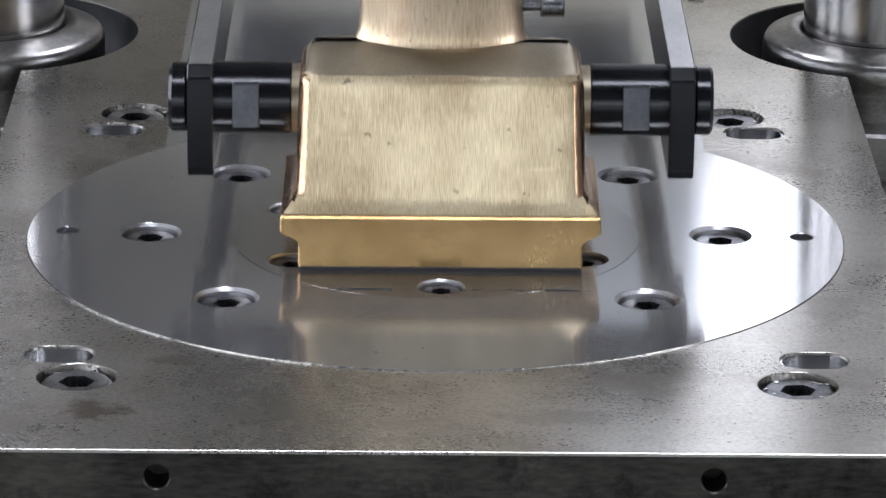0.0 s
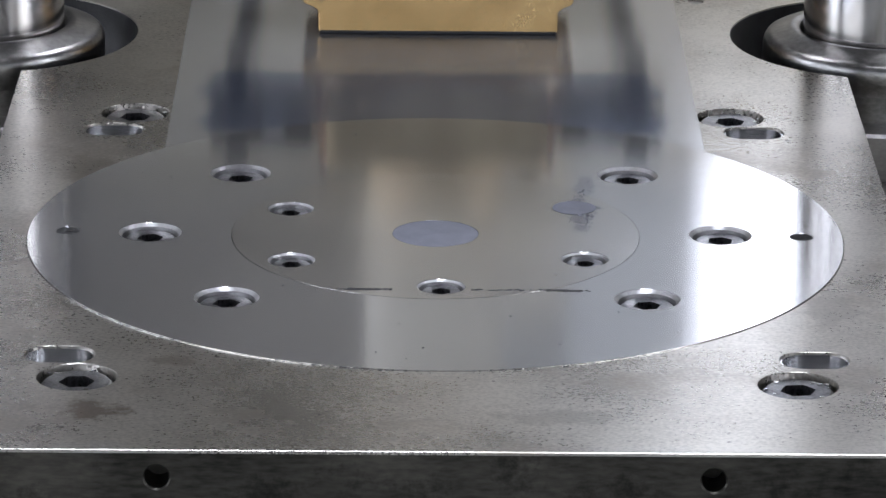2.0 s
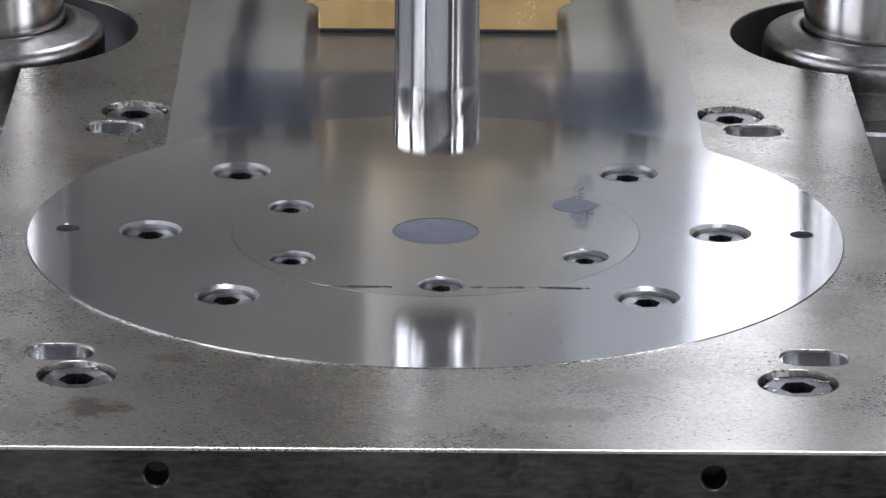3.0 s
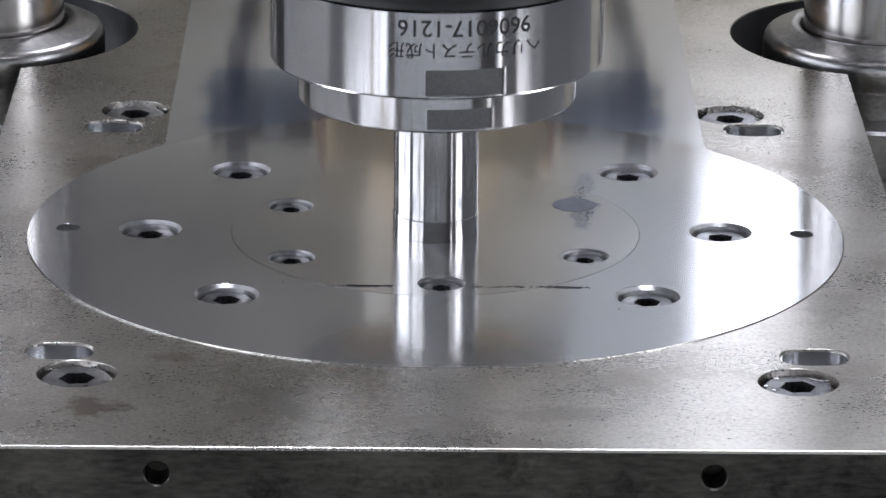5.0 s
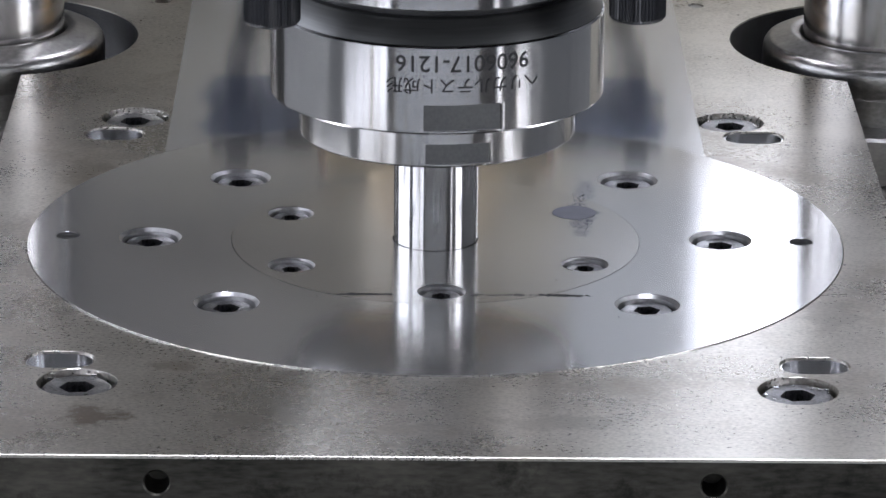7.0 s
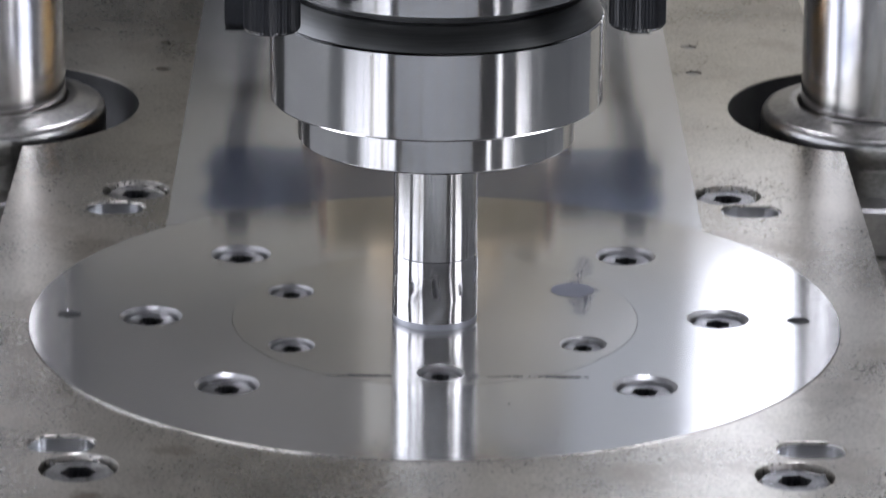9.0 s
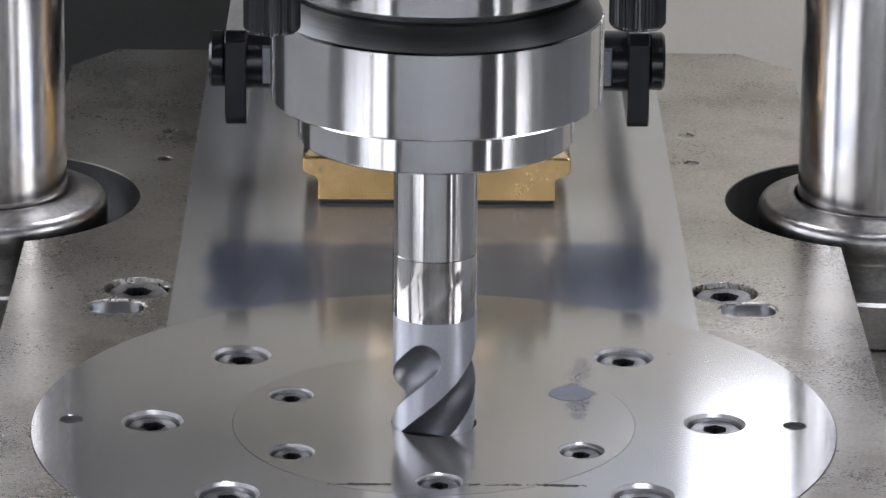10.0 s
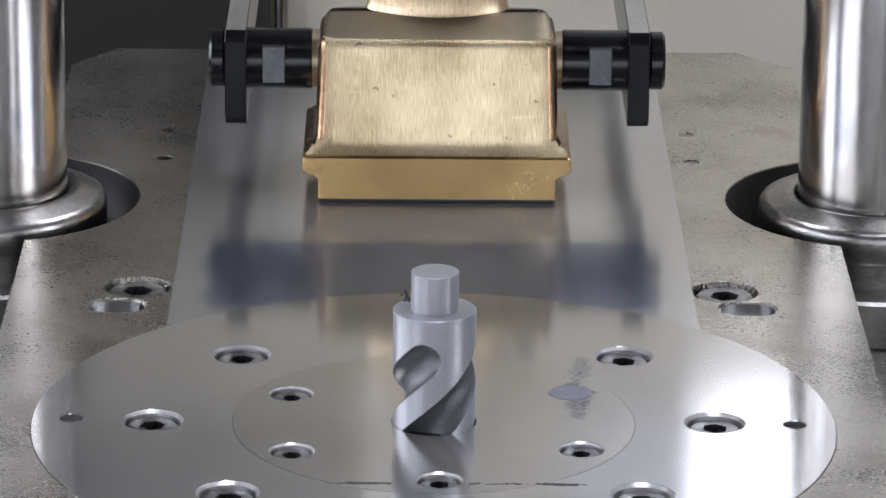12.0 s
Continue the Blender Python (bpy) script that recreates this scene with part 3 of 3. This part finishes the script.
# ---- guide columns ----
def columns():
    for side in (-1, 1):
        bm = bmesh.new()
        lathe(bm, [(25, -188), (25, 900)], 96)
        ob = part("guide_column", bm, COLUMN, smooth=True)
        ob.location = (143 * side * MM, 208 * MM, 0)
        tagged(ob, "polished steel guide column standing in the die set", "guide column", "guide columns")


# ---- feeding box ----
def feed_shoe():
    s = thing("feed_shoe", "brushed brass powder feeding box held between two black arms", "feeding box")

    def ring(w0, w1, y0, y1, z, r, n=5):
        return [(x * MM, y * MM, z * MM) for x, y in rounded((w0 + w1) / 2, (y0 + y1) / 2, w1 - w0, y1 - y0, r, n)]

    # black strip drawn in for the shadow gap between lip and die
    bm = bmesh.new()
    box(bm, -37.6, 37.6, 0.7, 57.3, 0.05, 1.5, 0.2)
    part("lip_shadow", bm, GAP_SHADE, s, "black strip standing for the shadow gap under the lip")
    bm = bmesh.new()
    lip = [(38.3, 1.2, 0.6), (38.3, 6.8, 0.6), (38.7, 7.8, 0.6), (40.2, 8.9, 0.6), (42.4, 9.7, 0.6), (43.2, 10.6, 0.6), (43.2, 14.0, 0.6), (43.1, 14.5, 0.7)]
    skin(bm, [ring(-w, w, 0.05 * (z - 1.2), 58, z, r, 3) for w, z, r in lip] + [ring(-42.8, 42.8, 1.1, 57.6, 14.9, 1.1, 3), ring(-42.4, 42.4, 1.8, 57.2, 15.2, 1.2, 3)])
    part("lip", bm, LIPBRASS, s, "milled brass lip with stepped ends")
    bm = bmesh.new()
    skin(bm, [ring(-42.5, 42.5, 1.9, 57.1, 15.1, 1.5), ring(-41.4, 41.4, 2.6, 56, 16.2, 3), ring(-40.4, 40.4, 3.5, 55, 17.5, 5), ring(-39.6, 39.6, 4.25, 54, 19.2, 6.5), ring(-39.3, 39.3, 4.5, 53.9, 20.6, 7.2), ring(-38.9, 38.9, 7.4, 51.4, 33.5, 7.4), ring(-38.4, 38.4, 10.45, 48.9, 47.2, 6.8), ring(-38.2, 38.2, 10.85, 48.6, 48.7, 6.6), ring(-37.8, 37.8, 11.4, 48.1, 49.8, 6.4), ring(-37.3, 37.3, 12.2, 47.5, 50.6, 6.2), ring(-36.8, 36.8, 12.9, 47, 51.0, 6)])
    body = part("body", bm, BRASS, s, smooth=True)
    body.data.materials.append(TINTED)
    for f in body.data.polygons:
        if abs(f.normal.x) > 0.55:
            f.material_index = 1
    bm = bmesh.new()
    skin(bm, [ring(-36.9, 36.9, 12.6, 46.9, 50.6, 6), ring(-36.8, 36.8, 12.8, 46.8, 51.1, 6), ring(-36.7, 36.7, 13.5, 46.2, 51.3, 6), ring(-35.6, 35.6, 26.2, 43.2, 53.6, 6), ring(-35.4, 35.4, 27.0, 42.5, 53.8, 6), ring(-34.4, 34.4, 32.0, 40, 54.5, 6)])
    part("shoulder", bm, DARKBRASS, s, "darker sloping brass shoulder", smooth=True)
    bm = bmesh.new()
    def oval(r, z, squash=0.5):
        return [(r * math.cos(2 * math.pi * k / 64) * MM, (40.5 + r * squash * math.sin(2 * math.pi * k / 64)) * MM, z * MM) for k in range(64)]
    pipe = [oval(25.2, 52.4), oval(24.2, 53.5), oval(23.3, 54.9), oval(22.8, 56.6), oval(22.5, 59), oval(22.3, 62), oval(22.2, 66)]
    skin(bm, pipe + [oval(22.2, 70)])
    part("neck", bm, COPPER, s, "brazed brass neck tube", smooth=True)
    bm = bmesh.new()
    rings = []
    for i in range(13):
        t = i / 12
        yy, zz, tilt = 40.5 + 150 * t * t, 69 + 325 * t, math.atan2(300 * t, 325)
        rings.append([((23.2 * math.cos(a)) * MM, (yy + 12 * math.sin(a) * math.cos(tilt)) * MM, (zz - 12 * math.sin(a) * math.sin(tilt)) * MM) for a in [2 * math.pi * k / 48 for k in range(48)]])
    skin(bm, rings)
    part("hose", bm, HOSE, s, "cream powder hose", smooth=True)
    bm = bmesh.new()
    rod_x(bm, 21, 27, 40, 63.5, 1.6, 0.2, 16)
    rod_x(bm, 27, 33.5, 40, 63.5, 3.2, 0.4, 24)
    part("clamp_screw", bm, BOLT, s, smooth=True)
    for side in (-1, 1):
        x = lambda a, b: (side * a, side * b) if side > 0 else (side * b, side * a)
        bm = bmesh.new()
        rod_x(bm, *x(36, 41.5), 36, 38, 9.4, 0.8)
        part("boss", bm, DARKBRASS, s, "brazed brass boss", smooth=True)
        bm = bmesh.new()
        rod_x(bm, *x(40.6, 62.5), 36, 38, 9.9, 0.6)
        pin = part("pivot_pin", bm, BLACK, s, "black oxide pivot pin", smooth=True)
        bm = bmesh.new()
        box(bm, *x(49.5, 56.8), 25.9, 32, 32.2, 44.4, 0.3)
        part("flat", bm, FACET, pin, "bare steel wrench flat")
        bm = bmesh.new()
        rod_x(bm, *x(69.0, 74.3), 36, 38, 9.5, 0.9)
        part("pin_head", bm, BLACK, s, smooth=True)
        bm = bmesh.new()
        x0, x1 = x(61.9, 68.9)
        outline = [(21.0, 22.0), (23.5, 19.2), (60, 19.2), (90, 30), (330, 30), (330, 50.5), (24.5, 50.5), (21.0, 47.5)]
        plate(bm, outline, [], x0, x1, lambda u, v, w: (w * MM, u * MM, v * MM))
        bmesh.ops.bevel(bm, geom=[e for e in bm.edges if len(e.link_faces) == 2 and e.calc_face_angle(0) > 0.3], offset=0.35 * MM, segments=1, affect="EDGES")
        arm = part("arm", bm, BLACK, s, "long black steel arm with its top lightened as lit")
        arm.data.materials.append(ARM_TOP_LIT)
        # upward faces are lightened, standing for the light they catch
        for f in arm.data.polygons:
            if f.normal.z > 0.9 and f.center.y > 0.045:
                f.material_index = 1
    bm = bmesh.new()
    box(bm, -66, 66, 318, 340, 20, 60, 1.5)
    part("cross_bar", bm, BLACK, s)
    return s


# ---- upper punch ----
FLAT_AT = radians(-90 + 9.0)


def wrapped_text(body, size, radius, z, centre, parent):
    """Writing bent round the holder and upside down, as it is engraved."""
    cu = bpy.data.curves.new("writing", "FONT")
    cu.body, cu.size, cu.align_x = body, size, "CENTER"
    cu.resolution_u = 3
    cu.offset = 0.007 * size
    tmp = bpy.data.objects.new("writing", cu)
    scene.collection.objects.link(tmp)
    bpy.context.view_layer.update()
    me = bpy.data.meshes.new_from_object(tmp)
    bpy.data.objects.remove(tmp)
    for v in me.vertices:
        a = centre - v.co.x / radius
        zz = z - v.co.y
        v.co = (radius * math.cos(a) * MM, radius * math.sin(a) * MM, zz * MM)
    me.materials.append(INK)
    ob = new("writing", me)
    ob.parent = parent
    return ob


def upper_punch():
    p = thing("upper_punch", "turned steel upper punch with a stepped round holder", "punch")
    n = 240

    def turned(levels, flat):
        """Levels of (radius, z); the flat takes a chord off the radius between two heights."""
        rings = []
        for r, z in levels:
            ring = []
            for i in range(n):
                a = 2 * math.pi * i / n
                q = r
                if flat and flat[0] - 1e-6 <= z <= flat[1] + 1e-6:
                    da = (a - FLAT_AT + math.pi) % (2 * math.pi) - math.pi
                    if abs(da) < flat[2]:
                        q = min(r, r * math.cos(flat[2]) / math.cos(da))
                ring.append((q * math.cos(a) * MM, q * math.sin(a) * MM, z * MM))
            rings.append(ring)
        return skin(bmesh.new(), rings)

    part("collar", turned([(36.6, 0), (37.4, 0.2), (38, 0.8), (38, 1.19), (38, 1.2), (38, 6.8), (38, 6.81), (38, 12)], (1.2, 6.8, radians(13.2))), PUNCH, p, smooth=True)
    holder = part("holder", turned([(44.0, 11.4), (45, 11.6), (45.5, 12.2), (45.5, 12.59), (45.5, 12.6), (45.5, 19.8), (45.5, 19.81), (45.5, 35.2), (45.1, 35.7), (44.0, 35.8)], (12.6, 19.8, radians(13.2))), PUNCH, p, "turned steel punch holder with two dull flats", smooth=True)
    part("bevel", turned([(44.7, 35.6), (45.0, 35.9), (42.0, 42.0), (41.4, 42.4), (38.0, 42.4)], None), BEVEL, p, "fine-turned dark bevel", smooth=True)
    part("groove", turned([(39.0, 42.3), (39.0, 44.6)], None), RECESS_SHADE, p, smooth=True)
    part("top_ring", turned([(38.5, 44.4), (42.4, 44.4), (43.0, 45.0), (43.0, 52), (40, 52.2)], None), PUNCH, p, smooth=True)
    for r, z0, z1, half in ((45.5, 12.6, 19.8, 13.2), (38.0, 1.2, 6.8, 13.2)):
        d = r * math.cos(radians(half)) + 0.06
        w = r * math.sin(radians(half)) * 0.985
        bm = bmesh.new()
        t = Vector((-math.sin(FLAT_AT), math.cos(FLAT_AT)))
        c = Vector((math.cos(FLAT_AT), math.sin(FLAT_AT)))
        vs = []
        for off in (d, d - 0.6):
            for u, z in ((-w, z0 + 0.1), (w, z0 + 0.1), (w, z1 - 0.1), (-w, z1 - 0.1)):
                q = c * off + t * u
                vs.append(bm.verts.new((q.x * MM, q.y * MM, z * MM)))
        for f in ((0, 1, 2, 3), (4, 5, 6, 7), (0, 1, 5, 4), (1, 2, 6, 5), (2, 3, 7, 6), (3, 0, 4, 7)):
            bm.faces.new([vs[i] for i in f])
        part("flat", bm, DULL, holder, "dull grey milled flat")
    wrapped_text("9606017-1216", 6.3, 45.56, 33.2, radians(-90 + 9.4), holder)
    wrapped_text("ヘリカルテスト成形", 4.72, 45.56, 26.8, radians(-90 + 9.8), holder)
    # stem, hollow below to clear the core of the compact
    bm = bmesh.new()
    lathe(bm, [(11.55, 0.5), (11.55, -33.0), (11.75, -33.3), (11.75, -34), (7, -34)], 96)
    part("stem", bm, PUNCH, p, "ground steel punch stem", smooth=True)
    bm = bmesh.new()
    rings = []
    for i in range(25):
        z = -33.2 - 17.8 * i / 24
        ring = []
        for k in range(144):
            a = 2 * math.pi * k / 144
            da = ((math.degrees(a) - 4.9 * (z + 60)) % 120) - 60
            q = 11.8 - 0.10 * max(0.0, 1 - (da / 30) ** 2) ** 0.5 * min(1.0, i / 4)
            ring.append((q * math.cos(a) * MM, q * math.sin(a) * MM, z * MM))
        rings.append(ring)
    inner = [[(6.9 * math.cos(2 * math.pi * k / 144) * MM, 6.9 * math.sin(2 * math.pi * k / 144) * MM, z * MM) for k in range(144)] for z in (-51.0, -36)]
    skin(bm, rings + inner, caps=False)
    part("punch_tip", bm, TIP, p, "mirror-polished punch tip", smooth=True)
    return p


def press_ram():
    """The ram with its clamp plate and knurled screws; it does not turn with the punch."""
    p = thing("press_ram", "grey press ram with a black clamp plate and knurled screws", "press ram")
    bm = bmesh.new()
    lathe(bm, [(30, 52.3), (41, 52.5), (41, 66), (82, 66), (83, 67), (83, 96), (30, 96)], 96)
    part("clamp_plate", bm, BLACK, p, "black clamp plate", smooth=True)
    for x, y in ((-43.5, -45), (52.5, -38)):
        bm = bmesh.new()
        rings = []
        for r, z in ((5.6, 41.6), (6.8, 42.0), (7.3, 43.0), (7.3, 57), (7.3, 66.5)):
            rings.append([((x + (r + (0.22 if k % 2 and 43 <= z <= 58 else 0)) * math.cos(math.pi * k / 48)) * MM, (y + (r + (0.22 if k % 2 and 43 <= z <= 58 else 0)) * math.sin(math.pi * k / 48)) * MM, z * MM) for k in range(96)])
        skin(bm, rings)
        part("knurled_screw", bm, BLACK, p, "black knurled screw head")
    bm = bmesh.new()
    lathe(bm, [(70, 95), (70, 1100)], 72)
    part("ram", bm, COLUMN, p, "grey press ram", smooth=True)
    return p


# ---- pressed compact ----
def compact():
    c = thing("helical_compact", "grey pressed powder-metal part with three helical grooves and a round pilot", "pressed part")
    n, rings = 360, []

    def row(z, shrink=0.0):
        ring = []
        for k in range(n):
            a = 2 * math.pi * k / n
            deg = math.degrees(a) + 90
            q = 11.6 - shrink
            # unrolled surface: along the helix and across it, from the centre of the groove's round end
            da = ((deg - (-13 + 5.45 * (z + 55.3)) + 60) % 120) - 60
            sx, sz = da * 0.2025 + (z + 33.8) * 1.1036, z + 33.8
            up, over = sx * 0.741 + sz * 0.672, sx * 0.672 - sz * 0.741
            d = abs(over) if up <= 0 else math.hypot(up, over)
            if d < 4.9:
                q -= 3.7 * (1 - (d / 4.9) ** 2) ** 0.55
            ring.append((q * math.cos(a) * MM, q * math.sin(a) * MM, z * MM))
        return ring

    rings = [row(-21.8, 0.25), row(-22.05)]
    z = -23.0
    while z > -78:
        rings.append(row(z))
        z -= 0.25
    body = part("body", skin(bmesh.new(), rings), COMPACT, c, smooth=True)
    body.data.materials.append(FLANK_SHADE)
    # groove faces take the darker tone in place of real shade
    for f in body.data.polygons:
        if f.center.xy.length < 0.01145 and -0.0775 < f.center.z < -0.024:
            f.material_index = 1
    bm = bmesh.new()
    lathe(bm, [(6.65, -22.5), (6.65, -11.1), (6.45, -10.9)], 64)
    part("pilot", bm, COMPACT, c, smooth=True)
    bm = bmesh.new()
    rnd = random.Random(9)
    for k in range(7):
        m = Matrix.Translation(((-8.6 + rnd.uniform(-1, 1.6)) * MM, (5.2 + rnd.uniform(-1, 1)) * MM, (-21.2 + 0.35 * k) * MM))
        bmesh.ops.create_icosphere(bm, subdivisions=1, radius=rnd.uniform(0.4, 0.8) * MM, matrix=m)
    part("flash_crumb", bm, RESIDUE, c, "dark crumb of flash")
    return c


def powder_fill():
    bm = bmesh.new()
    lathe(bm, [(11.6, 0.10), (11.8, 0.0), (11.8, -2.5)], 64)
    return tagged(part("powder_fill", bm, POWDER), "loose blue-grey metal powder filling the die bore", "powder")


shell()
press_body()
columns()
DIE = die_set()
spill(DIE)
SHOE = feed_shoe()
UPPER = upper_punch()
RAM = press_ram()
COMPACT_PART = compact()
FILL = powder_fill()


# ---- what moves ----
# height of the die set, millimetres
DIE_Z = [(0, 0), (2.4, 0), (3.0, 0.7), (3.2, 0.9), (4.8, 0.9), (5.6, 0.9), (6.0, 0.8), (6.5, -0.2), (7.0, -1.4), (7.2, -1.9), (7.9, -3.4), (8.5, -6.5), (8.8, -14.4), (9.0, -24.4), (9.2, -35.6), (9.4, -45.0), (9.5, -48.4), (9.7, -52.6), (9.9, -55.2), (10.0, -55.5), (11.4, -55.5), (12.0, -55.2)]
# front of the feeding box, millimetres
SHOE_Y = [(0, -33), (0.1, -41), (0.2, -34.6), (0.3, -28.5), (0.4, -37), (0.5, -41.3), (0.6, -30), (0.7, -33), (0.8, -41), (0.9, -41), (1.0, -36), (1.1, -19.5), (1.2, 4), (1.3, 37), (1.4, 72), (1.5, 109), (1.6, 148), (1.7, 176.5), (1.8, 195), (1.9, 203.5), (2.0, 206.5), (7.5, 206.5), (9.5, 203.5), (12.0, 203.0)]
# underside of the punch collar, millimetres, and the turn of the punch in degrees
PUNCH_Z = [(0, 190, 0), (2.5, 170, 0), (2.7, 123.1, 0), (2.8, 105.0, 0), (2.9, 90.7, 0), (3.0, 77.6, 0), (3.1, 66.9, 0), (3.2, 58.5, 0), (3.5, 46.1, 0), (4.0, 37.6, 0), (4.8, 37.7, 0), (5.0, 39.9, 0), (5.5, 45.0, 0), (6.0, 44.0, 0), (6.5, 37.7, 0), (7.0, 30.3, -0.6), (7.2, 28.6, -1), (7.6, 28.3, 8), (8.3, 28.3, 60), (8.8, 28.3, 100), (9.0, 28.3, 130), (9.5, 28.3, 205), (10.0, 28.3, 228), (10.3, 28.4, 228), (10.5, 32.0, 228), (10.6, 34.1, 228), (10.8, 38.1, 228), (11.0, 39.4, 228), (11.2, 39.9, 228), (11.3, 40.3, 228), (11.4, 45.6, 228), (11.5, 54.5, 228), (11.6, 65.7, 228), (11.7, 78.5, 228), (11.8, 94.9, 228), (11.9, 117, 228), (12.0, 142, 228)]


def at(table, t):
    for (a, *u), (b, *v) in zip(table, table[1:]):
        if a <= t <= b:
            return u[0] + (v[0] - u[0]) * (t - a) / (b - a)
    return table[-1][1]


def motions():
    walk(DIE, [(t, pose(0, 0, z * MM)) for t, z in DIE_Z])
    times = sorted({t for t, _ in DIE_Z} | {t for t, _ in SHOE_Y})
    walk(SHOE, [(t, pose(0.0012, at(SHOE_Y, t) * MM, at(DIE_Z, t) * MM)) for t in times])
    walk(UPPER, [(t, pose(0, 0, z * MM, 0, 0, r)) for t, z, r in PUNCH_Z])
    walk(RAM, [(t, pose(0, 0, z * MM)) for t, z, r in PUNCH_Z])
    walk(COMPACT_PART, [(t, pose(0, 0, 0, 0, 0, (at(DIE_Z, 10.0) - z) * 5.45)) for t, z in DIE_Z if t <= 10.0] + [(12.0, pose(0, 0, 0))])
    walk(FILL, [(t, pose(0, 0, z * MM)) for t, z in DIE_Z if t <= 2.4] + [(3.0, pose(0, 0, 0.0005)), (3.1, pose(0, 0, 0.0003)), (3.2, pose(0, 0, -0.0006)), (3.5, pose(0, 0, -0.012)), (4.5, pose(0, 0, -0.085)), (7.2, pose(0, 0, -0.092)), (10.0, pose(0, 0, -0.14)), (12.0, pose(0, 0, -0.14))])


motions()
